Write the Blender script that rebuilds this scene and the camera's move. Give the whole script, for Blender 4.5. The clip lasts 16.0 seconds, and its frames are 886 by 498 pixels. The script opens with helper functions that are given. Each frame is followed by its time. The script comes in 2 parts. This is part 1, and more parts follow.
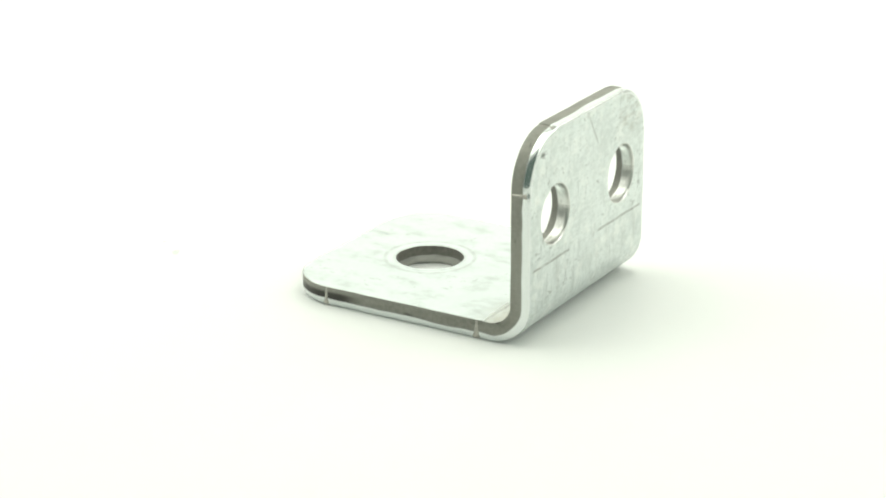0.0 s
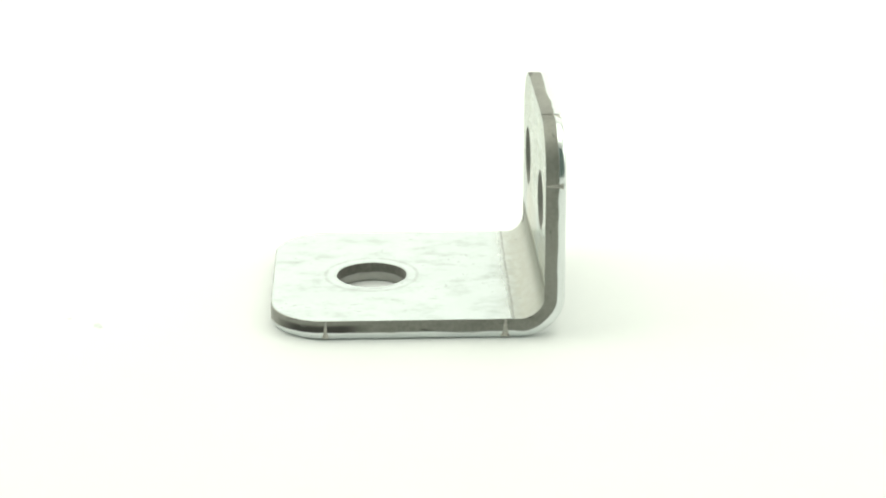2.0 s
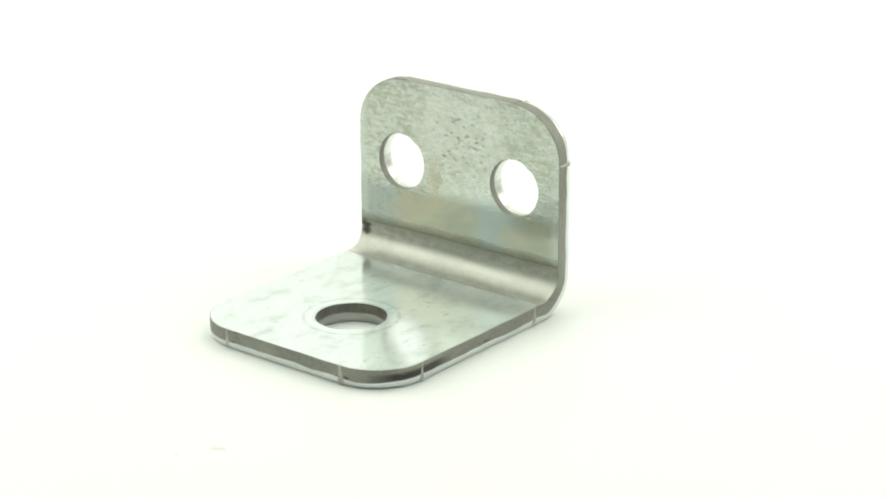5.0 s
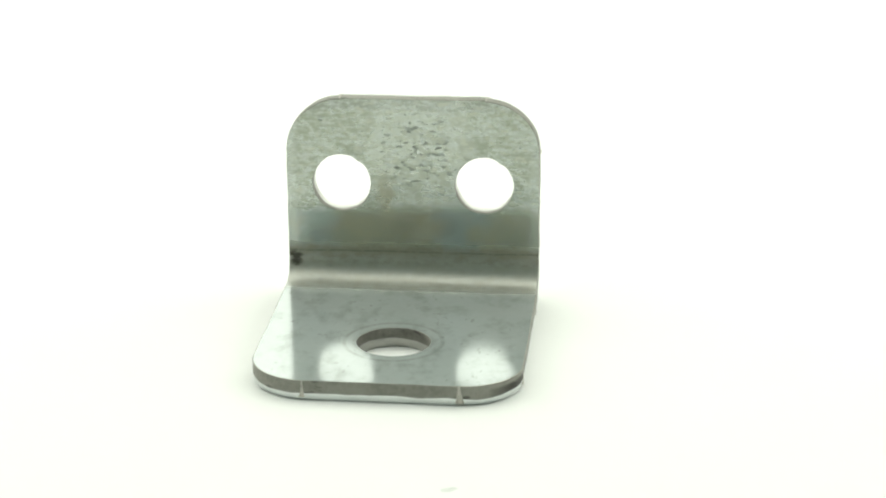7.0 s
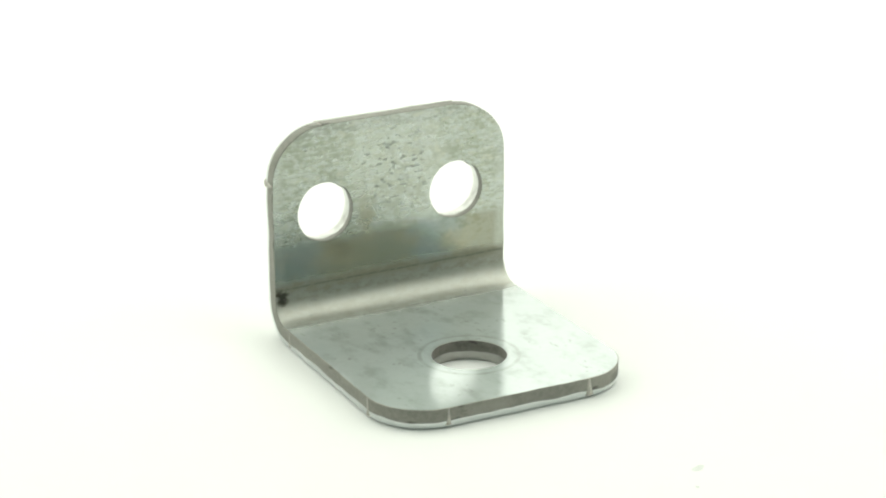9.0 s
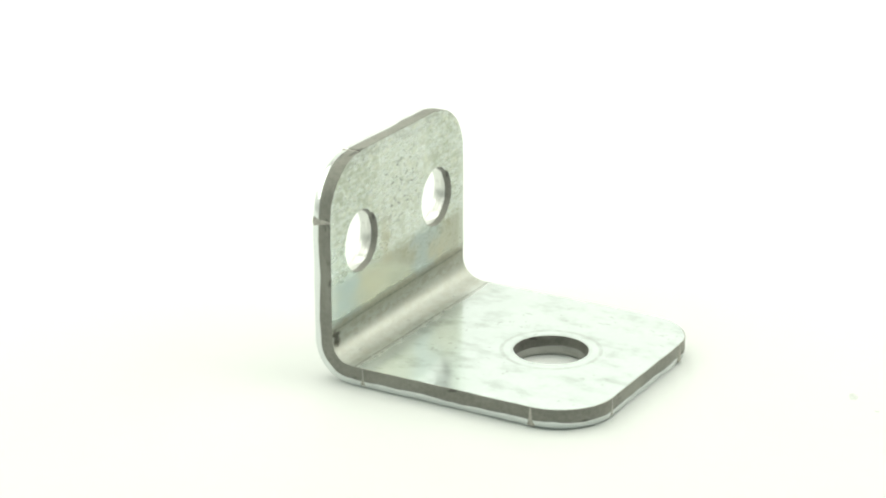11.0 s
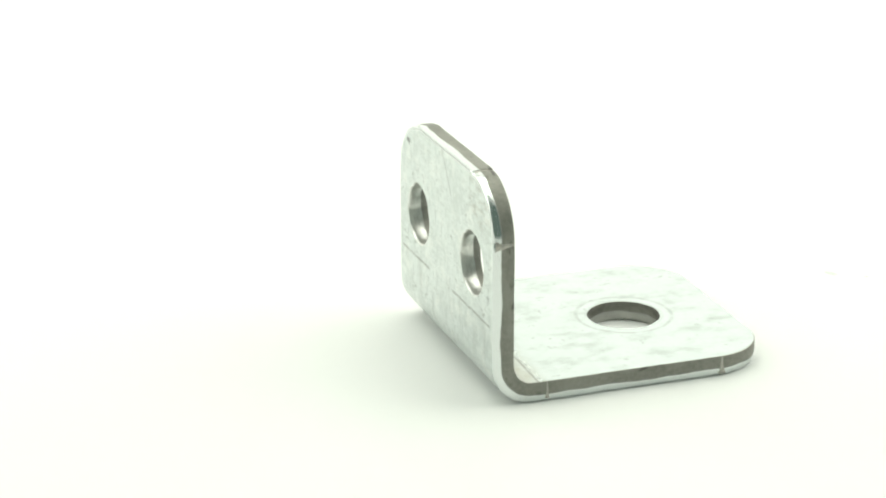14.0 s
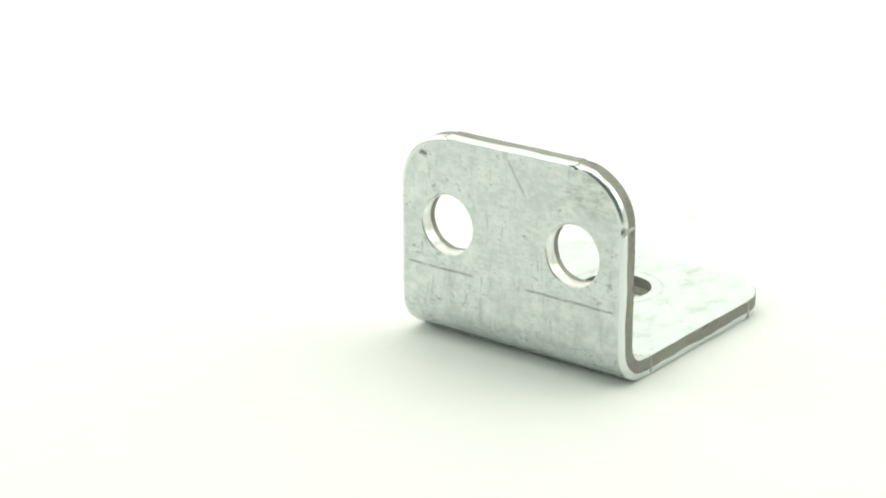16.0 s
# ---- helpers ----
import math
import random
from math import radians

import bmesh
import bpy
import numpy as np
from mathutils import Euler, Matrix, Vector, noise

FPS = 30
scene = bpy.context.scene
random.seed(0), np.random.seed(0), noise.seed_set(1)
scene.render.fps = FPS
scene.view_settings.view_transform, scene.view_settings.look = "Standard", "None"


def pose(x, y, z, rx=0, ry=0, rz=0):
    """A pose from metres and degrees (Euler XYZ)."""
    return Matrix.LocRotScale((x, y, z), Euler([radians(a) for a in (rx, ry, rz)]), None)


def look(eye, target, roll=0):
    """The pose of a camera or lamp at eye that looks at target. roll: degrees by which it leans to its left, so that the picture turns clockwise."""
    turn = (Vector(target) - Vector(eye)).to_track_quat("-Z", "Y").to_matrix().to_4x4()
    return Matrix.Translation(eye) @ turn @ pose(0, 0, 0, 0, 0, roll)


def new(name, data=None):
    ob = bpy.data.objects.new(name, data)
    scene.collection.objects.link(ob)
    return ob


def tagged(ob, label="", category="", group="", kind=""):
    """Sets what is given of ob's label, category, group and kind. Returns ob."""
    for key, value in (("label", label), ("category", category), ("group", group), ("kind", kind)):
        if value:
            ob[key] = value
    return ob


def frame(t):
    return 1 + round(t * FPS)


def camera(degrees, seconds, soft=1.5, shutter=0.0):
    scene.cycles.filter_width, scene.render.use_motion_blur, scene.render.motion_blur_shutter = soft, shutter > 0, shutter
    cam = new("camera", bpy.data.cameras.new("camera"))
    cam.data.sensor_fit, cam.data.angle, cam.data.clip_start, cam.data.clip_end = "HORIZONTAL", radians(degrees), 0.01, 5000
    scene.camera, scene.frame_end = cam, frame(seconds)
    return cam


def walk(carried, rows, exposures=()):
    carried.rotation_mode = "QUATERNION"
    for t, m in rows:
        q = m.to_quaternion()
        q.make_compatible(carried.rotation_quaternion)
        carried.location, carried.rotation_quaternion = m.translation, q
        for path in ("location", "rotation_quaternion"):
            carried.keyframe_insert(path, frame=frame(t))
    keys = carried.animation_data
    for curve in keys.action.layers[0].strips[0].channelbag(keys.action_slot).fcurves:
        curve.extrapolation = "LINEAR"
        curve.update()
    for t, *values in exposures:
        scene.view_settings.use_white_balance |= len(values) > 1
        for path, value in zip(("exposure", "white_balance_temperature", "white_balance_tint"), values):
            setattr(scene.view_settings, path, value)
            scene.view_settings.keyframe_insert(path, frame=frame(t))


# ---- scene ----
cam = camera(21.49, 16.0, soft=2.0)
EYE = pose(-0.00679, -0.34061, 0.13685, 69.853, 0, 0) @ pose(0, 0, 0, 0, 0, -0.164)
walk(cam, [(0.0, EYE), (16.0, EYE)])

# ---- light: softboxes behind the fabric of a small light tent, its front open to a dim room ----
world = bpy.data.worlds.new("room")
scene.world = world
world.use_nodes = True
world.node_tree.nodes["Background"].inputs["Color"].default_value = (0.75, 1.0, 0.84, 1)
world.node_tree.nodes["Background"].inputs["Strength"].default_value = 0.21


def softbox(name, eye, target, wide, high, power):
    data = bpy.data.lights.new(name, "AREA")
    data.shape, data.size, data.size_y = "RECTANGLE", wide, high
    data.energy, data.color = power, (0.974, 1.0, 0.903)
    lamp = new(name, data)
    lamp.matrix_world = look(eye, target)
    return lamp


softbox("softbox_top", (0, 0.16, 0.62), (0, 0.16, 0), 0.7, 0.6, 2.38)
softbox("softbox_back", (0, 0.52, 0.26), (0, 0, 0.20), 0.8, 0.5, 0.50)
softbox("softbox_east", (0.48, 0.08, 0.28), (0, 0.08, 0.1), 0.6, 0.5, 1.55)
softbox("softbox_west", (-0.48, 0.08, 0.28), (0, 0.08, 0.1), 0.6, 0.5, 1.55)
scene.view_settings.exposure = -0.06

# ---- the turn of the table ----
TURN, START = 16.448, 58.867          # degrees a second; at the start


def angle(t):
    return START + TURN * t


def on_table(x, y, z=0.0, rz=0.0):
    """Rows that carry a thing standing at (x, y) of the table once round with it."""
    base = pose(x, y, z, 0, 0, rz)
    return [(i * 0.5, pose(0, 0, 0, 0, 0, angle(i * 0.5)) @ base) for i in range(33)]


# ---- materials ----
class Nodes:
    """Short calls that wire one node material."""

    def __init__(self, name):
        self.mat = bpy.data.materials.new(name)
        self.mat.use_nodes = True
        self.tree = self.mat.node_tree
        self.bsdf = self.tree.nodes["Principled BSDF"]
        self.coord = self.tree.nodes.new("ShaderNodeTexCoord").outputs["Object"]

    def link(self, a, b):
        self.tree.links.new(a, b)

    def put(self, socket, value):
        if isinstance(value, bpy.types.NodeSocket):
            self.link(value, socket)
        else:
            socket.default_value = value

    def math(self, op, a, b=0.0, c=0.0, clamp=False):
        n = self.tree.nodes.new("ShaderNodeMath")
        n.operation, n.use_clamp = op, clamp
        for s, v in zip(n.inputs, (a, b, c)):
            self.put(s, v)
        return n.outputs[0]

    def scaled(self, x, y, z, source=None):
        n = self.tree.nodes.new("ShaderNodeMapping")
        n.inputs["Scale"].default_value = (x, y, z)
        self.link(source or self.coord, n.inputs["Vector"])
        return n.outputs[0]

    def noise(self, vector, scale=1.0, detail=3.0, rough=0.55):
        n = self.tree.nodes.new("ShaderNodeTexNoise")
        n.inputs["Scale"].default_value, n.inputs["Detail"].default_value = scale, detail
        n.inputs["Roughness"].default_value = rough
        self.link(vector, n.inputs["Vector"])
        return n.outputs["Fac"]

    def span(self, value, a, b, lo=0.0, hi=1.0):
        n = self.tree.nodes.new("ShaderNodeMapRange")
        n.interpolation_type = "SMOOTHSTEP"
        for s, v in zip(n.inputs, (value, a, b, lo, hi)):
            self.put(s, v)
        return n.outputs[0]

    def mix(self, fac, a, b):
        n = self.tree.nodes.new("ShaderNodeMix")
        n.data_type = "RGBA"
        self.put(n.inputs[0], fac)
        self.put(n.inputs[6], a)
        self.put(n.inputs[7], b)
        return n.outputs[2]

    def axes(self, source=None):
        n = self.tree.nodes.new("ShaderNodeSeparateXYZ")
        self.link(source or self.coord, n.inputs[0])
        return n.outputs

    def bump(self, height, strength, distance, below=None):
        n = self.tree.nodes.new("ShaderNodeBump")
        n.inputs["Strength"].default_value, n.inputs["Distance"].default_value = strength, distance
        self.link(height, n.inputs["Height"])
        if below:
            self.link(below, n.inputs["Normal"])
        self.link(n.outputs[0], self.bsdf.inputs["Normal"])
        return n.outputs[0]

    def near(self, value, middle, half):
        """1 where value is within half of middle, soft at the ends."""
        return self.span(self.math("ABSOLUTE", self.math("SUBTRACT", value, middle)), half, half * 0.4)


def zinc_material():
    """Galvanised sheet: fine rolling grain, dull cloudy patches, pits, bending-tool marks."""
    m = Nodes("galvanised_sheet")
    x, y, z = m.axes()
    cloud = m.noise(m.scaled(130, 130, 170), 1, 4, 0.6)
    fine = m.noise(m.scaled(500, 800, 900), 1, 4, 0.65)
    grain = m.noise(m.scaled(260, 2600, 2600), 1, 3, 0.6)
    streak = m.noise(m.scaled(420, 160, 160), 1, 3, 0.6)
    pits = m.span(m.noise(m.scaled(650, 1000, 1000), 1, 2, 0.5), 0.64, 0.72)
    scuff = m.math("MULTIPLY", pits, m.span(cloud, 0.47, 0.6))
    dull = m.span(m.math("ADD", m.math("MULTIPLY", cloud, 0.6), m.math("MULTIPLY", fine, 0.4)), 0.4, 0.62)
    # marks of the bending tool, inside and outside
    wobble = m.math("MULTIPLY", m.math("SUBTRACT", m.noise(m.scaled(90, 1, 1), 1, 2), 0.5), 0.0007)
    inside = m.math("MULTIPLY", m.span(y, 0.0024, 0.0027), m.span(z, 0.0022, 0.0026))
    crease_up = m.math("MULTIPLY", inside, m.near(m.math("ADD", z, wobble), 0.0079, 0.00022))
    crease_low = m.math("MULTIPLY", inside, m.near(m.math("ADD", y, wobble), 0.0074, 0.00025))
    broken = m.math("MULTIPLY", m.span(m.math("ABSOLUTE", m.math("ADD", x, 0.0016)), 0.0042, 0.0056), m.span(m.math("ABSOLUTE", x), 0.0190, 0.0180))
    outside = m.math("MULTIPLY", m.span(y, 0.0012, 0.0008), broken)
    crease_out = m.math("MULTIPLY", outside, m.near(m.math("ADD", z, wobble), 0.0121, 0.00028))
    creases = m.math("MAXIMUM", crease_up, m.math("MAXIMUM", crease_low, crease_out))
    fray = m.math("MULTIPLY", m.math("SUBTRACT", fine, 0.5), 0.0016)
    worn_shade = m.math("MULTIPLY", inside, m.math("MULTIPLY", m.span(m.math("ADD", z, fray), 0.0097, 0.0080), m.span(m.math("ADD", y, m.math("MULTIPLY", fray, 2.0)), 0.0102, 0.0050)))
    # an olive stain between the holes, inside
    drift = m.math("ADD", m.math("MULTIPLY", m.math("SUBTRACT", cloud, 0.5), 0.009), m.math("MULTIPLY", m.math("SUBTRACT", fine, 0.5), 0.004))
    lobes = 0.0
    for cx, cz, hx, hz in ((0.0085, 0.0112, 0.0075, 0.0042), (0.0045, 0.0165, 0.0022, 0.0062), (-0.0120, 0.0105, 0.0042, 0.0028)):
        lobe = m.math("MULTIPLY", m.span(m.math("ABSOLUTE", m.math("SUBTRACT", m.math("ADD", x, drift), cx)), hx * 1.1, hx * 0.2), m.span(m.math("ABSOLUTE", m.math("SUBTRACT", m.math("ADD", z, drift), cz)), hz * 1.1, hz * 0.2))
        lobes = m.math("MAXIMUM", lobes, lobe)
    stain = m.math("MULTIPLY", inside, lobes)
    upright = m.math("MAXIMUM", m.span(z, 0.0060, 0.0085), m.span(y, 0.0024, 0.0017))
    mottle = m.noise(m.scaled(900, 1500, 1900), 1, 3, 0.6)
    tone = m.math("ADD", m.math("MULTIPLY", fine, 0.30), m.math("ADD", m.math("MULTIPLY", cloud, 0.38), m.math("MULTIPLY", streak, 0.12)))
    tone = m.math("ADD", tone, m.math("MULTIPLY", mottle, 0.2))
    marks = m.math("MULTIPLY", m.span(tone, 0.56, 0.42), m.span(upright, 0, 1, 0.25, 0.55))
    flat_strokes = m.span(m.noise(m.scaled(480, 1400, 1500), 1, 5, 0.65), 0.55, 0.72)
    tall_strokes = m.math("MULTIPLY", m.span(m.noise(m.scaled(1100, 1100, 210), 1, 5, 0.65), 0.53, 0.70), upright)
    smudge = m.math("MULTIPLY", m.span(m.noise(m.scaled(260, 170, 260), 1, 6, 0.62), 0.46, 0.74), 0.56)
    strokes = m.math("MULTIPLY", m.math("MAXIMUM", flat_strokes, tall_strokes), m.span(cloud, 0.40, 0.62, 0.18, 0.75))
    strokes = m.math("ADD", m.math("MULTIPLY", strokes, upright), m.math("MULTIPLY", smudge, m.math("SUBTRACT", 1.0, upright)))
    base = m.mix(marks, (0.71, 0.755, 0.74, 1), (0.49, 0.535, 0.515, 1))
    oxide = m.math("MULTIPLY", m.span(y, 0.0066, 0.0082), m.span(z, 0.0036, 0.0032))
    base = m.mix(m.math("MULTIPLY", oxide, 0.5), base, (0.665, 0.735, 0.73, 1))
    base = m.mix(strokes, base, (0.36, 0.39, 0.375, 1))
    dashes = m.math("MULTIPLY", m.span(m.noise(m.scaled(900, 330, 900), 1, 3, 0.6), 0.64, 0.72), m.math("SUBTRACT", 1.0, upright))
    base = m.mix(m.math("MULTIPLY", dashes, m.span(cloud, 0.42, 0.58, 0.1, 0.6)), base, (0.33, 0.35, 0.34, 1))
    film_shade = m.math("MULTIPLY", m.math("MULTIPLY", m.span(y, 0.0024, 0.0027), upright), m.span(m.math("ADD", m.math("MULTIPLY", fine, 0.35), m.math("ADD", m.math("MULTIPLY", mottle, 0.5), m.math("MULTIPLY", cloud, 0.15))), 0.38, 0.58, 0.25, 1.0))
    # lower film: olive stain, with the dark reflection of the base painted in
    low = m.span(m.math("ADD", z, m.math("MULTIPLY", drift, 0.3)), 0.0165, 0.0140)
    film_shade = m.math("MAXIMUM", film_shade, m.math("MULTIPLY", m.math("MULTIPLY", low, 0.85), m.math("MULTIPLY", m.span(y, 0.0024, 0.0027), upright)))
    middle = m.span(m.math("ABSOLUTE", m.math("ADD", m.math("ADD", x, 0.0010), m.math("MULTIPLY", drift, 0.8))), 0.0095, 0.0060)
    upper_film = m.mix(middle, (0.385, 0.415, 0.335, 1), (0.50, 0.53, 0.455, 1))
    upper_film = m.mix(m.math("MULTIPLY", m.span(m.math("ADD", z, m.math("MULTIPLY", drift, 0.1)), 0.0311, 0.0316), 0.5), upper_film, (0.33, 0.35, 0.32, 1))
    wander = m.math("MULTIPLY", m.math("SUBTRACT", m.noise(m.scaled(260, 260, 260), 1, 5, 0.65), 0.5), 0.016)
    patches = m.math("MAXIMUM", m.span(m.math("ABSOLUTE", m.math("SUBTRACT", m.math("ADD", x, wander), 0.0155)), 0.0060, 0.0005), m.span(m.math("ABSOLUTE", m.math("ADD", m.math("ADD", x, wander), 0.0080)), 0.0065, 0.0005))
    film_shade = m.math("MULTIPLY", film_shade, m.span(m.math("ABSOLUTE", m.math("ADD", x, m.math("MULTIPLY", wander, 0.1))), 0.0192, 0.0178, 0.7, 1.0))
    base = m.mix(film_shade, base, m.mix(low, upper_film, m.mix(patches, (0.31, 0.315, 0.235, 1), (0.285, 0.335, 0.315, 1))))
    flecks = m.math("MULTIPLY", m.span(m.noise(m.scaled(420, 900, 1100), 1, 4, 0.6), 0.53, 0.64), m.span(z, 0.014, 0.019))
    base = m.mix(m.math("MULTIPLY", m.math("MULTIPLY", film_shade, flecks), 0.6), base, (0.66, 0.68, 0.58, 1))
    # pits in a column between the inner holes, a grimy spot by the bend, rubbed corners outside
    column = m.math("MULTIPLY", m.near(m.math("ADD", x, 0.0010), 0.0, 0.0075), m.near(z, 0.0245, 0.0085))
    pitted = m.math("MULTIPLY", m.math("MULTIPLY", film_shade, column), m.span(m.noise(m.scaled(900, 1200, 1700), 1, 3, 0.5), 0.575, 0.63))
    base = m.mix(m.math("MULTIPLY", pitted, 0.58), base, (0.14, 0.15, 0.15, 1))
    away = m.math("SQRT", m.math("ADD", m.math("POWER", m.math("ABSOLUTE", m.math("SUBTRACT", x, 0.0188)), 2.0), m.math("POWER", m.math("ABSOLUTE", m.math("SUBTRACT", z, 0.0066)), 2.0)))
    spot = m.math("MULTIPLY", inside, m.span(m.math("ADD", away, m.math("MULTIPLY", fray, 1.6)), 0.0014, 0.0006))
    outer = m.span(y, 0.0024, 0.0014)
    rubbed = m.math("MULTIPLY", m.math("MULTIPLY", outer, m.near(x, 0.0145, 0.0065)), m.near(z, 0.0290, 0.0050))
    rubbed = m.math("MULTIPLY", rubbed, m.span(m.noise(m.scaled(300, 300, 800), 1, 6, 0.7), 0.42, 0.66))
    base = m.mix(m.math("MULTIPLY", rubbed, 0.5), base, (0.33, 0.32, 0.27, 1))
    nick = m.math("MULTIPLY", m.math("MULTIPLY", outer, m.near(x, -0.0155, 0.0016)), m.near(m.math("ADD", z, m.math("MULTIPLY", x, 0.3)), 0.0252, 0.0007))
    base = m.mix(m.math("MULTIPLY", nick, m.span(mottle, 0.4, 0.55)), base, (0.18, 0.19, 0.18, 1))
    slant = m.math("ADD", m.math("MULTIPLY", x, 0.848), m.math("MULTIPLY", z, 0.528))
    scratch = m.math("MULTIPLY", m.math("MULTIPLY", outer, m.near(slant, 0.01653, 0.00028)), m.near(z, 0.0296, 0.0042))
    dent = m.math("MULTIPLY", m.math("MULTIPLY", outer, m.near(x, -0.0008, 0.0007)), m.near(z, 0.0323, 0.0008))
    base = m.mix(m.math("MULTIPLY", m.math("MAXIMUM", scratch, dent), 0.45), base, (0.26, 0.27, 0.25, 1))
    specks = m.math("MULTIPLY", outer, m.span(m.noise(m.scaled(820, 820, 1050), 1, 3, 0.6), 0.60, 0.70))
    base = m.mix(m.math("MULTIPLY", specks, m.span(cloud, 0.40, 0.58, 0.15, 0.75)), base, (0.30, 0.32, 0.30, 1))
    bloom = m.math("MULTIPLY", outer, m.span(m.noise(m.scaled(210, 210, 260), 1, 5, 0.65), 0.50, 0.66))
    base = m.mix(m.math("MULTIPLY", bloom, 0.5), base, (0.84, 0.86, 0.83, 1))
    drips = m.math("MULTIPLY", m.span(m.noise(m.scaled(520, 150, 150), 1, 5, 0.65), 0.50, 0.68), m.math("MULTIPLY", m.span(y, 0.0040, 0.0010), m.near(z, 0.0085, 0.0060)))
    base = m.mix(m.math("MULTIPLY", drips, 0.28), base, (0.36, 0.38, 0.35, 1))
    base = m.mix(m.math("MULTIPLY", stain, m.span(fine, 0.35, 0.6, 0.55, 0.75)), base, (0.40, 0.385, 0.285, 1))
    # worn bend; its upper half is coloured darker to paint in a dark reflection
    base = m.mix(m.math("MULTIPLY", worn_shade, m.span(fine, 0.35, 0.6, 0.9, 0.7)), base, m.mix(m.span(m.math("ADD", z, fray), 0.0042, 0.0062), (0.48, 0.475, 0.415, 1), (0.265, 0.26, 0.205, 1)))
    base = m.mix(m.math("MULTIPLY", spot, 0.9), base, (0.05, 0.045, 0.038, 1))
    base = m.mix(m.math("MULTIPLY", scuff, 0.5), base, (0.30, 0.32, 0.31, 1))
    dx, dy = m.math("MULTIPLY", x, x), m.math("POWER", m.math("ABSOLUTE", m.math("SUBTRACT", y, 0.02924)), 2.0)
    radius = m.math("SQRT", m.math("ADD", dx, dy))
    groove = m.math("MULTIPLY", m.math("MAXIMUM", m.near(radius, 0.0074, 0.00042), m.math("MULTIPLY", m.near(radius, 0.0059, 0.0003), 0.6)), m.span(z, 0.0040, 0.0034))
    base = m.mix(m.math("MULTIPLY", groove, m.span(fine, 0.38, 0.6, 0.15, 0.5)), base, (0.36, 0.38, 0.36, 1))
    base = m.mix(m.math("MULTIPLY", creases, m.span(mottle, 0.38, 0.5, 0.2, 0.6)), base, (0.17, 0.17, 0.15, 1))
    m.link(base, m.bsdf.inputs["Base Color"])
    rough = m.math("ADD", m.math("ADD", m.span(dull, 0, 1, 0.08, 0.14), m.math("MULTIPLY", upright, m.math("MULTIPLY", 0.19, m.math("MAXIMUM", m.span(y, 0.0026, 0.0022), m.span(z, 0.0130, 0.0180, 0.50, 0.80))))), m.math("MULTIPLY", grain, 0.05))
    rough = m.math("ADD", rough, m.math("MULTIPLY", worn_shade, 0.36))
    rough = m.math("ADD", rough, m.math("MULTIPLY", m.math("MULTIPLY", film_shade, flecks), 0.14))
    rough = m.math("ADD", rough, m.math("MULTIPLY", pitted, 0.2))
    m.link(rough, m.bsdf.inputs["Roughness"])
    hidden = m.math("MULTIPLY", m.span(y, 0.0024, 0.0027), m.span(z, 0.0036, 0.0050))
    m.link(m.math("SUBTRACT", m.span(hidden, 0, 1, 0.76, 0.99), m.math("MULTIPLY", oxide, 0.13)), m.bsdf.inputs["Metallic"])
    relief = m.math("ADD", m.math("MULTIPLY", fine, 0.6), m.math("MULTIPLY", grain, 0.25))
    relief = m.math("SUBTRACT", relief, m.math("MULTIPLY", creases, 2.0))
    below = m.bump(relief, 0.2, 0.00005)
    dents = m.math("ADD", m.noise(m.scaled(700, 700, 430), 1, 4, 0.62), m.math("MULTIPLY", m.math("MAXIMUM", pitted, scuff), -0.5))
    m.bump(m.math("MULTIPLY", dents, m.math("ADD", m.math("MULTIPLY", outer, 1.4), m.math("MULTIPLY", m.span(y, 0.0024, 0.0027), m.span(z, 0.0160, 0.0200)))), 0.7, 0.00012, below)
    return m.mat


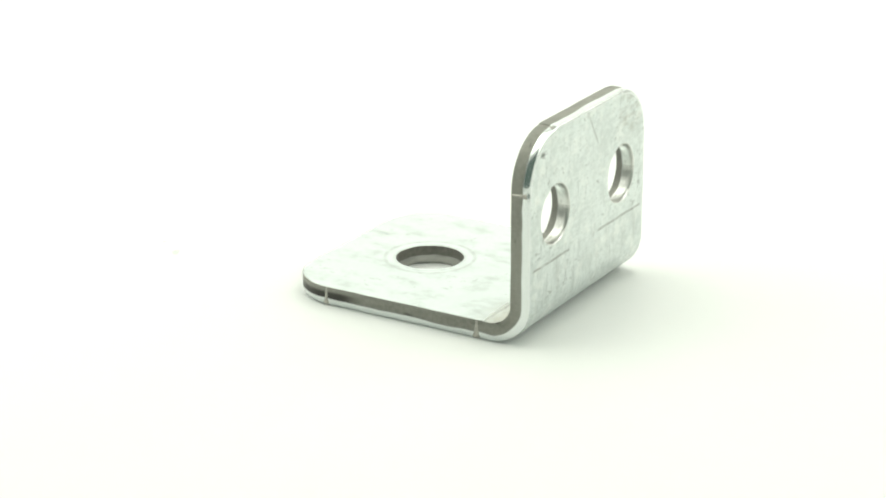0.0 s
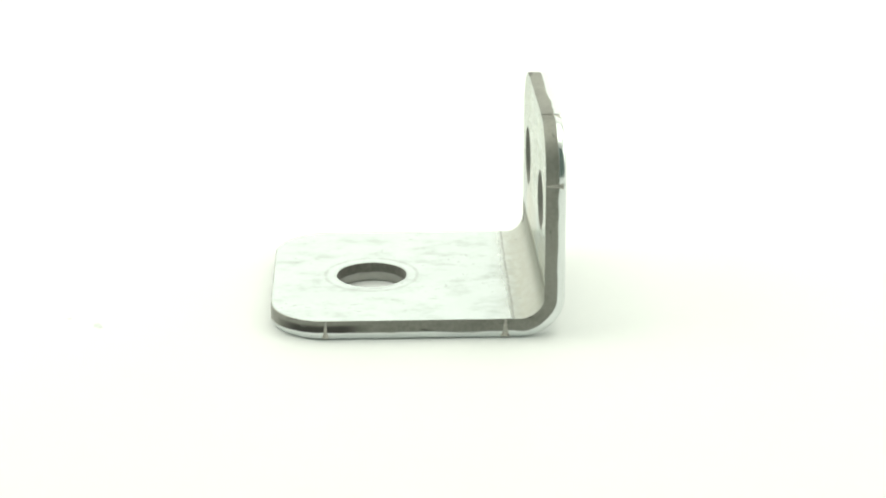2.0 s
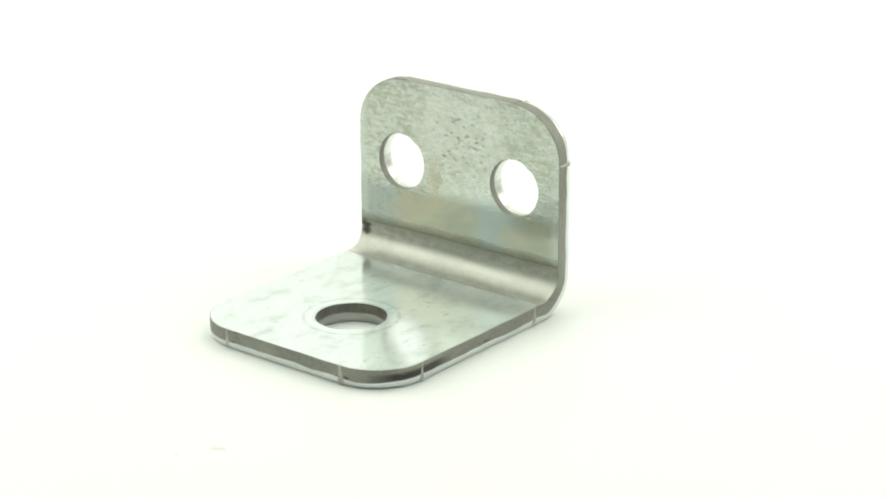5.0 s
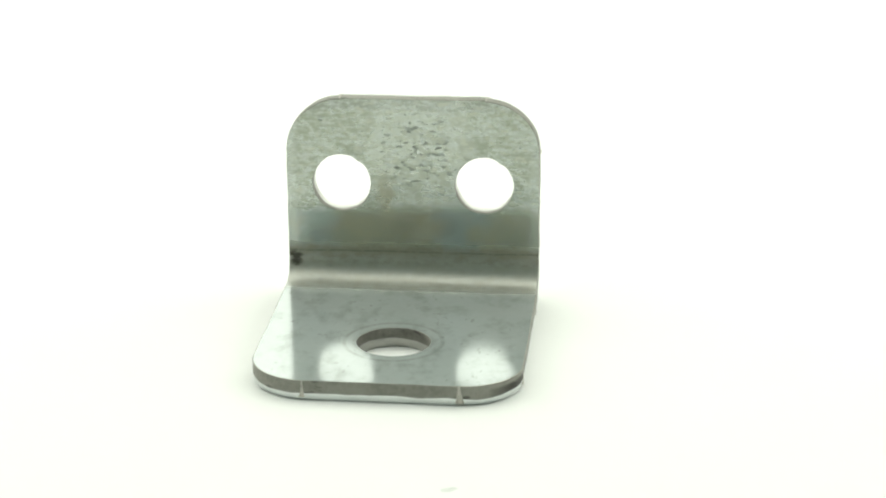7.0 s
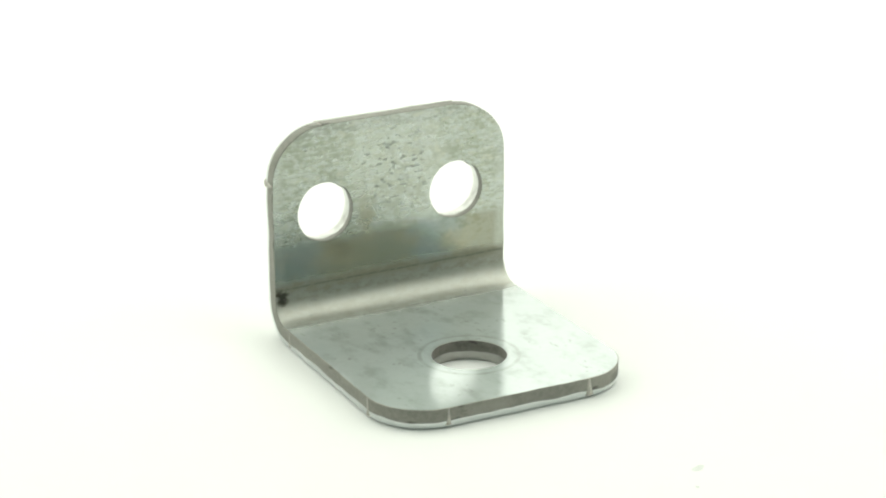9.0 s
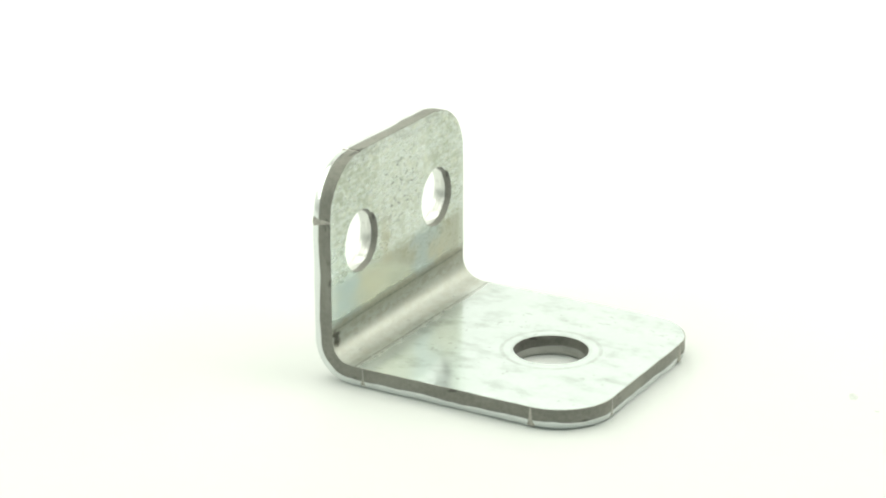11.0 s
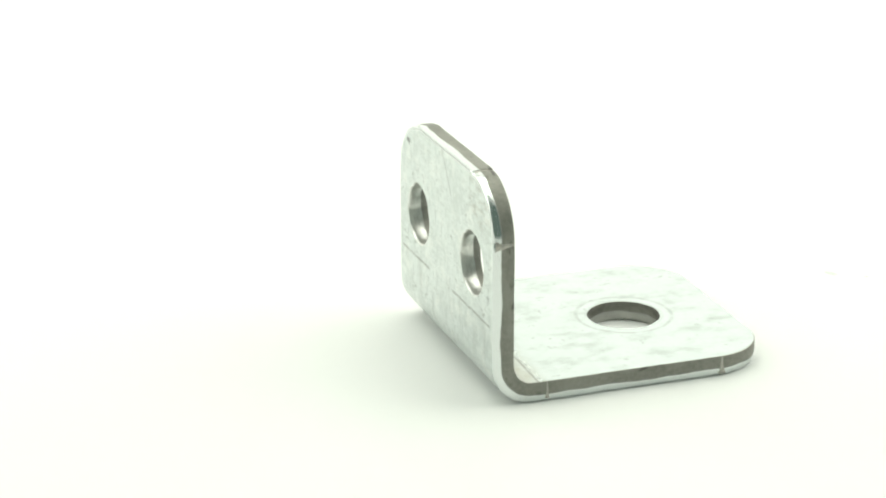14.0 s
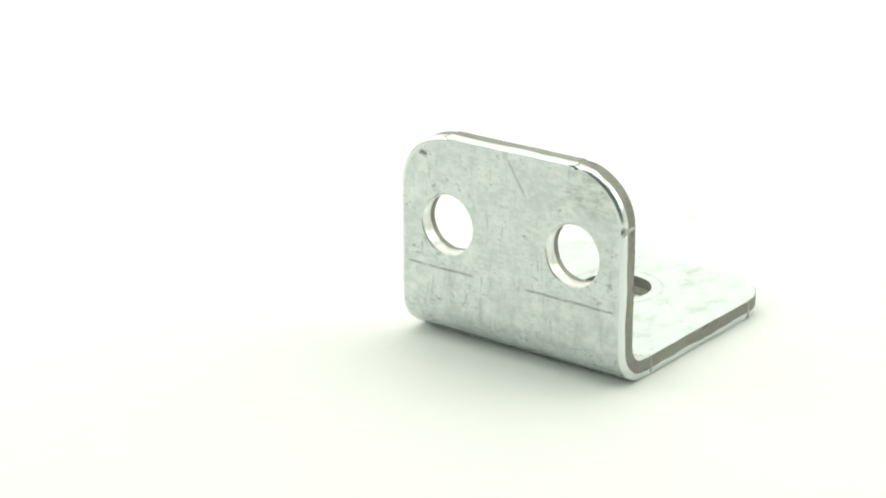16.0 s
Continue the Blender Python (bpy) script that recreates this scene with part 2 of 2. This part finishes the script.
def cut_material(name, dark, light, limit, lip, bright):
    """A sheared edge: zinc drawn over the rounded side, then bare steel with cutting streaks."""
    m = Nodes(name)
    uv = m.tree.nodes.new("ShaderNodeUVMap")
    uv.uv_map = "edge"
    along, depth, _ = m.axes(uv.outputs[0])
    ragged = m.noise(m.scaled(130, 20, 1, uv.outputs[0]), 1, 3, 0.5)
    blot = m.noise(m.scaled(180, 500, 1, uv.outputs[0]), 1, 3, 0.6)
    fine = m.noise(m.scaled(1500, 1500, 1500), 1, 4, 0.6)
    edge = m.math("ADD", depth, m.math("MULTIPLY", m.math("SUBTRACT", ragged, 0.5), 0.0011))
    bare = m.span(edge, limit - 0.00012, limit + 0.00012)
    steel = m.mix(m.span(fine, 0.35, 0.65), dark, light)
    drift = m.noise(m.scaled(70, 150, 1, uv.outputs[0]), 1, 4, 0.6)
    steel = m.mix(m.span(drift, 0.35, 0.65, 0.0, 0.55), steel, (0.35, 0.35, 0.305, 1))
    steel = m.mix(m.math("MULTIPLY", m.span(blot, 0.60, 0.70), 0.7), steel, (0.06, 0.055, 0.05, 1))
    if name == "sheared_edge":          # black oil marks on the base's corner
        x, y, z = m.axes()
        oily = m.math("MULTIPLY", m.near(y, 0.0372, 0.0085), m.math("MULTIPLY", m.span(x, -0.0150, -0.0165), m.near(depth, 0.0016, 0.0011)))
        oily = m.math("MULTIPLY", oily, m.span(m.noise(m.scaled(220, 220, 500), 1, 2, 0.5), 0.36, 0.46))
        steel = m.mix(m.math("MULTIPLY", oily, 0.9), steel, (0.03, 0.027, 0.024, 1))
    else:
        lip = m.mix(m.span(blot, 0.45, 0.65, 0.0, 0.6), lip, (0.30, 0.295, 0.275, 1))
    m.link(m.mix(bare, lip, steel), m.bsdf.inputs["Base Color"])
    m.link(m.math("ADD", m.span(bare, 0, 1, bright, 0.45), m.math("MULTIPLY", fine, 0.15)), m.bsdf.inputs["Roughness"])
    m.link(m.span(bare, 0, 1, 1.0, 0.50), m.bsdf.inputs["Metallic"])
    m.bump(m.math("ADD", m.math("MULTIPLY", bare, -0.15), m.math("ADD", m.math("MULTIPLY", blot, 0.3), m.math("MULTIPLY", fine, 0.6))), 0.2, 0.00005)
    return m.mat


def plain_material(name, colour, rough, vary, scale, metal=0.0):
    m = Nodes(name)
    a = m.noise(m.scaled(scale, scale, scale), 1, 4, 0.6)
    b = m.noise(m.scaled(scale * 14, scale * 14, scale * 14), 1, 3, 0.6)
    both = m.math("ADD", m.math("MULTIPLY", a, 0.6), m.math("MULTIPLY", b, 0.4))
    darker = tuple(c * (1 - vary) for c in colour[:3]) + (1,)
    m.link(m.mix(m.span(both, 0.3, 0.7), darker, colour), m.bsdf.inputs["Base Color"])
    m.link(m.span(both, 0.3, 0.7, rough, min(1, rough + 0.1)), m.bsdf.inputs["Roughness"])
    m.bsdf.inputs["Metallic"].default_value = metal
    m.bump(b, 0.15, 0.0002)
    return m.mat


ZINC = zinc_material()
CUT = cut_material("sheared_edge", (0.20, 0.199, 0.174, 1), (0.25, 0.248, 0.217, 1), 0.00115, (0.70, 0.73, 0.72, 1), 0.10)
PUNCHED = cut_material("punched_wall", (0.14, 0.135, 0.122, 1), (0.19, 0.183, 0.165, 1), 0.0015, (0.47, 0.47, 0.44, 1), 0.36)
PUNCHED_BRIGHT = cut_material("punched_bright_wall", (0.19, 0.185, 0.17, 1), (0.23, 0.225, 0.205, 1), 0.0020, (0.76, 0.77, 0.74, 1), 0.24)
BURR = plain_material("torn_zinc", (0.54, 0.52, 0.47, 1), 0.42, 0.4, 1500, 0.8)
WHITE = plain_material("white_matt_board", (0.84, 0.85, 0.835, 1), 0.6, 0.012, 30)
FABRIC = plain_material("white_tent_fabric", (0.86, 0.86, 0.85, 1), 0.85, 0.03, 60)
DUST = plain_material("grey_dust", (0.775, 0.80, 0.765, 1), 0.9, 0.2, 2000)


def part(name, bm, material, parent=None, label=""):
    mesh = bpy.data.meshes.new(name)
    bm.to_mesh(mesh)
    bm.free()
    for mat in material if isinstance(material, (list, tuple)) else [material]:
        mesh.materials.append(mat)
    ob = new(name, mesh)
    ob.parent = parent
    return tagged(ob, label)


# ---- the setting: tent, table top ----
def panel(name, x0, x1, y0, y1, z0, z1, material, label, category):
    bm = bmesh.new()
    bmesh.ops.create_cube(bm, size=1)
    for v in bm.verts:
        v.co = ((x0 + x1) / 2 + v.co.x * (x1 - x0), (y0 + y1) / 2 + v.co.y * (y1 - y0), (z0 + z1) / 2 + v.co.z * (z1 - z0))
    bmesh.ops.bevel(bm, geom=bm.edges[:], offset=0.001, segments=2, affect="EDGES")
    return tagged(part(name, bm, material), label, category, "", "structure")


panel("ground", -0.7, 0.7, -0.55, 0.62, -0.045, -0.020, WHITE, "white matt table top under the turntable", "table top")
panel("wall_north", -0.52, 0.52, 0.56, 0.564, -0.02, 0.66, FABRIC, "white fabric back wall of a light tent", "tent wall")
panel("wall_east", 0.516, 0.52, -0.32, 0.558, -0.02, 0.66, FABRIC, "white fabric side wall of a light tent", "tent wall")
panel("wall_west", -0.52, -0.516, -0.32, 0.558, -0.02, 0.66, FABRIC, "white fabric side wall of a light tent", "tent wall")
panel("ceiling", -0.52, 0.52, -0.32, 0.564, 0.662, 0.666, FABRIC, "white fabric roof of a light tent", "tent roof")


# ---- turntable ----
def lathe(profile, steps):
    bm = bmesh.new()
    rings = []
    for r, z in profile:
        rings.append([bm.verts.new((r * math.cos(2 * math.pi * i / steps), r * math.sin(2 * math.pi * i / steps), z)) for i in range(steps)])
    for a, b in zip(rings, rings[1:]):
        for i in range(steps):
            bm.faces.new((a[i], a[(i + 1) % steps], b[(i + 1) % steps], b[i]))
    bm.faces.new(rings[-1])
    bm.faces.new(rings[0][::-1])
    bmesh.ops.recalc_face_normals(bm, faces=bm.faces[:])
    return bm


turntable = tagged(new("turntable"), "round white matt turntable with a bracket standing on it", "turntable")
part("disc", lathe([(0.268, -0.0085), (0.270, -0.0075), (0.270, -0.001), (0.2694, -0.0003), (0.2685, 0.0)], 160), WHITE, turntable)
part("foot", lathe([(0.11, -0.0200), (0.11, -0.0125), (0.10, -0.0088)], 96), WHITE, turntable)

# ---- bracket ----
W, T, L, H, RO = 0.04004, 0.00314, 0.0450, 0.03313, 0.0065
FLAT, ARC = L - RO, RO * math.pi / 2
TOTAL = FLAT + ARC + H - RO
CORNER = 0.0086
TWIST = 0.0180          # the upright stands a little askew to the base
HOLES = [(0.0, L - 0.02922, 0.00556), (0.01132, FLAT + ARC + 0.01934 - RO, 0.00464), (-0.01132, FLAT + ARC + 0.01934 - RO, 0.00464)]


def bent(u, s, n):
    """A point of the unrolled sheet (across, along from the tip, depth from the outer face), bent to its place."""
    if s <= FLAT:
        return Vector((u, L - s, n))
    if s < FLAT + ARC:
        a = (s - FLAT) / RO
        r = RO - n
        return Vector((u, RO - r * math.sin(a) + u * TWIST * math.sin(a) ** 2, RO - r * math.cos(a)))
    return Vector((u, n + u * TWIST, RO + s - FLAT - ARC))


BEND = [FLAT + ARC * i / 12 for i in range(13)]
SIDE = [CORNER + (FLAT - CORNER) * i / 24 for i in range(24)] + BEND + [FLAT + ARC + (H - RO - CORNER) * i / 15 for i in range(1, 16)]


def uneven(u, s):
    """Small waviness of the cut."""
    v = noise.noise_vector(Vector((u, s, 0.0)) * 260) * 0.00009 + noise.noise_vector(Vector((u, s, 0.3)) * 900) * 0.00003
    return u + v.x, s + v.y


def outline(d, wider=1.0):
    """The sheet's outline, drawn in by d: a closed run of (u, s)."""
    run, h, c = [], W / 2 - d, CORNER - d * wider
    arc = [0, 0.02] + [i * math.pi / 2 / 14 for i in range(1, 14)] + [math.pi / 2 - 0.02, math.pi / 2]
    run += [(h, s) for s in SIDE]
    run += [(W / 2 - CORNER + c * math.cos(a), TOTAL - CORNER + c * math.sin(a)) for a in arc[1:-1]]
    top = W / 2 - CORNER
    run += [(top, TOTAL - d)] + [(top - 0.00012 - 2 * (top - 0.00012) * i / 20, TOTAL - d + 0.00017) for i in range(21)] + [(-top, TOTAL - d)]
    run += [(-top - c * math.sin(a), TOTAL - CORNER + c * math.cos(a)) for a in arc[1:-1]]
    run += [(-h, s) for s in SIDE[::-1]]
    run += [(-top - c * math.cos(a), CORNER - c * math.sin(a)) for a in arc[1:-1]]
    run += [(-top + 2 * top * i / 20, d) for i in range(21)]
    run += [(top + c * math.sin(a), CORNER - c * math.cos(a)) for a in arc[1:-1]]
    return [uneven(u, s) for u, s in run]


def ring(hole, d):
    u, s, r = hole
    run = []
    for i in range(96):
        a = 2 * math.pi * i / 96
        torn = math.exp(-((a - 2.15) / 0.13) ** 2) * 0.00022 if u else 0.0
        k = r + d - torn + 0.00007 * noise.noise(Vector((math.cos(a) * 2.2, math.sin(a) * 2.2, u * 400)))
        run.append(uneven(u + k * math.cos(a), s + k * math.sin(a)))
    return run


def sheet_face(d, hole_d, n, wider):
    """One broad face of the sheet as bent geometry: vertices and polygons."""
    bm = bmesh.new()
    for run in [outline(d, wider)] + [ring(h, hole_d) for h in HOLES]:
        vs = [bm.verts.new((u, s, 0)) for u, s in run]
        for a, b in zip(vs, vs[1:] + vs[:1]):
            bm.edges.new((a, b))
    bmesh.ops.triangle_fill(bm, edges=bm.edges[:], use_beauty=True, normal=(0, 0, 1))
    cuts = [((0, s, 0), (0, 1, 0)) for s in [0.002 * i for i in range(1, int(FLAT / 0.002))] + BEND + [FLAT + ARC + 0.002 * i for i in range(1, 14)]]
    cuts += [((u * 0.002, 0, 0), (1, 0, 0)) for u in range(-9, 10)]
    for co, no in cuts:
        bmesh.ops.bisect_plane(bm, geom=bm.verts[:] + bm.edges[:] + bm.faces[:], dist=1e-6, plane_co=co, plane_no=no)
    for v in bm.verts:
        v.co = bent(v.co.x, v.co.y, n)
    bm.normal_update()
    low = min(bm.faces, key=lambda f: -f.calc_center_median().y)
    if (low.normal.z > 0) != (n > 0):
        bmesh.ops.reverse_faces(bm, faces=bm.faces[:])
    return bm


def rim(runs, depths, hole):
    """The cut edge between the two broad faces, from runs of (u, s) at rising depths, with a map of length along and depth."""
    bm = bmesh.new()
    layer = bm.loops.layers.uv.new("edge")
    count, lengths = len(runs[0]), [0.0]
    for (a, b), (c, d) in zip(runs[0], runs[0][1:] + runs[0][:1]):
        lengths.append(lengths[-1] + math.hypot(c - a, d - b))
    rows = []
    for k, (run, n) in enumerate(zip(runs, depths)):
        row = []
        for u, s in run:
            p = bent(u, s, n)
            if 1 < k < len(runs) - 2:
                p += 0.00001 * noise.noise_vector(p * 600)
            row.append(bm.verts.new(p))
        rows.append(row)
    for k in range(len(rows) - 1):
        for i in range(count):
            j = (i + 1) % count
            f = bm.faces.new((rows[k][i], rows[k][j], rows[k + 1][j], rows[k + 1][i]))
            for loop, (q, dd) in zip(f.loops, ((i, k), (i + 1, k), (i + 1, k + 1), (i, k + 1))):
                loop[layer].uv = (lengths[q], depths[dd])
    bmesh.ops.recalc_face_normals(bm, faces=bm.faces[:])
    centre = sum((v.co for v in bm.verts), Vector()) / len(bm.verts)
    if hole:
        votes = sum(1 if f.normal.dot(f.calc_center_median() - centre) > 0 else -1 for f in bm.faces)
        if votes > 0:
            bmesh.ops.reverse_faces(bm, faces=bm.faces[:])
    return bm


PROFILE = [(0.0, 0.00054), (0.000002, 0.00046), (0.00005, 0.00030), (0.00017, 0.00016), (0.00038, 0.00008), (0.00090, 0.00002), (0.0016, 0.0), (0.0024, 0.0), (T - 0.00008, 0.0), (T, 0.00008)]
PUNCH = [(0.0, 0.00026), (0.000002, 0.00020), (0.00004, 0.00012), (0.00012, 0.00006), (0.00030, 0.00002), (0.00080, 0.0), (0.0016, 0.0), (0.0024, 0.0), (T - 0.00008, 0.0), (T, 0.00008)]


def broad_normal(co):
    """The way out of the sheet at a point of one of its broad faces."""
    x, y, z = co.x, co.y - co.x * TWIST, co.z
    if z >= RO:
        return Vector((TWIST, -1, 0) if y < T / 2 else (-TWIST, 1, 0)).normalized()
    if co.y >= RO:
        return Vector((0, 0, -1 if z < T / 2 else 1))
    away = Vector((0, co.y - RO, z - RO))
    return away.normalized() * (1 if away.length > RO - T / 2 else -1)


def build_bracket():
    thing = tagged(new("angle_bracket"), "galvanised steel angle bracket with three round holes", "bracket")
    plate = bmesh.new()
    plate.loops.layers.uv.new("edge")
    pieces = [(sheet_face(PROFILE[0][1], PUNCH[0][1], 0.0, 1.5), 0), (sheet_face(PROFILE[-1][1], PUNCH[-1][1], T, 1.5), 0)]
    depths = [n for n, _ in PROFILE]
    pieces.append((rim([outline(d, 1.5) for _, d in PROFILE], depths, False), 1))
    for bm, index in pieces:
        for f in bm.faces:
            f.material_index = index
        mesh = bpy.data.meshes.new("piece")
        bm.to_mesh(mesh)
        bm.free()
        plate.from_mesh(mesh)
        bpy.data.meshes.remove(mesh)
    for f in plate.faces:
        f.smooth = True
    ob = part("plate", plate, [ZINC, CUT], thing, "bent galvanised plate with rounded corners and grey cut edges")
    ob.data.set_sharp_from_angle(angle=radians(40))
    # true normals on the broad faces; zero keeps the reckoned ones on the edge
    normals = [(0.0, 0.0, 0.0)] * len(ob.data.loops)
    for poly in ob.data.polygons:
        if poly.material_index == 0:
            for k in poly.loop_indices:
                normals[k] = broad_normal(ob.data.vertices[ob.data.loops[k].vertex_index].co)
    ob.data.normals_split_custom_set(normals)
    for hole in HOLES:
        bm = rim([ring(hole, d) for _, d in PUNCH], [n for n, _ in PUNCH], True)
        for f in bm.faces:
            f.smooth = True
        wall = part("hole_rim", bm, PUNCHED if hole is HOLES[0] else PUNCHED_BRIGHT, thing, "punched hole wall, grey steel with a bright rounded lip")
        wall.data.set_sharp_from_angle(angle=radians(40))
    # stamped ring round the large hole
    u, s, r = HOLES[0]
    bm = bmesh.new()
    rows = []
    for rr, n in ((r + 0.0004, 0.000003), (r + 0.0009, 0.000005), (r + 0.0014, 0.000007), (r + 0.0019, 0.000008), (r + 0.0023, 0.000006), (r + 0.0026, 0.000003)):
        rows.append([bm.verts.new((u + rr * math.cos(i * math.pi / 48), L - s + rr * math.sin(i * math.pi / 48), T + n)) for i in range(96)])
    for a, b in zip(rows, rows[1:]):
        for i in range(96):
            bm.faces.new((a[i], a[(i + 1) % 96], b[(i + 1) % 96], b[i])).smooth = True
    part("stamped_ring", bm, ZINC, thing, "faint pressed ring round the large hole")
    # torn burrs where the corner cuts meet the straight edges
    top = W / 2 - CORNER
    spots = [(sx * W / 2, s, sx, 0) for sx in (1, -1) for s in (CORNER, TOTAL - CORNER, FLAT - 0.0022)]
    spots += [(sx * top, s, 0, ss) for sx in (1, -1) for s, ss in ((0.0, -1), (TOTAL, 1))]
    for u, s, du, ds in spots:
        bm = bmesh.new()
        wide, out = random.uniform(0.00018, 0.00028), random.uniform(0.00006, 0.00011)
        if s > FLAT + ARC:
            wide, out = wide * 1.1, out * (1.8 if du else 0.6)
        low = random.uniform(0.0002, 0.0005)
        grid, jog = [], 0.0
        for k in range(7):
            n = low + (T - 0.0001 - low) * k / 6
            line = []
            jog += random.uniform(-0.00004, 0.00004)
            for e, o in ((-1.6, -0.00012), (-0.5, out * 0.7), (0.1, out), (0.6, out * 0.5), (1.4, -0.00012)):
                o *= 1 - 0.5 * (k / 6) if o > 0 else 1
                e = e * wide * (1.7 - k / 6) + jog
                line.append(bm.verts.new(bent(u + du * o + (e if ds else 0), s + ds * o + (e if du else 0), n)))
            grid.append(line)
        for a, b in zip(grid, grid[1:]):
            for i in range(4):
                bm.faces.new((a[i], a[i + 1], b[i + 1], b[i]))
        bm.faces.new(grid[0])
        bm.faces.new(grid[-1])
        bmesh.ops.recalc_face_normals(bm, faces=bm.faces[:])
        part("burr", bm, BURR, thing, "small torn burr on the cut edge")
    return thing


bracket = build_bracket()


def dust(long, wide):
    bm = bmesh.new()
    bmesh.ops.create_icosphere(bm, subdivisions=2, radius=1)
    for v in bm.verts:
        k = 1 + 0.35 * noise.noise(v.co * 1.7)
        v.co = (v.co.x * long * k, v.co.y * wide * k, max(v.co.z, -0.1) * 0.00002)
    ob = part("dust_speck", bm, DUST)
    return tagged(ob, "faint pale grey dust smudge on the white turntable", "dust", "dust on the turntable")


specks = [(dust(0.0013, 0.0006), -0.0002, 0.0608, 28), (dust(0.0004, 0.00025), 0.0030, 0.0656, 80)]


def motions():
    for ob, x, y, rz in specks:
        walk(ob, on_table(x, y, 0.00001, rz))
    walk(bracket, on_table(0.01244, -0.01128, 0.00002))
    walk(turntable, on_table(0, 0))


motions()
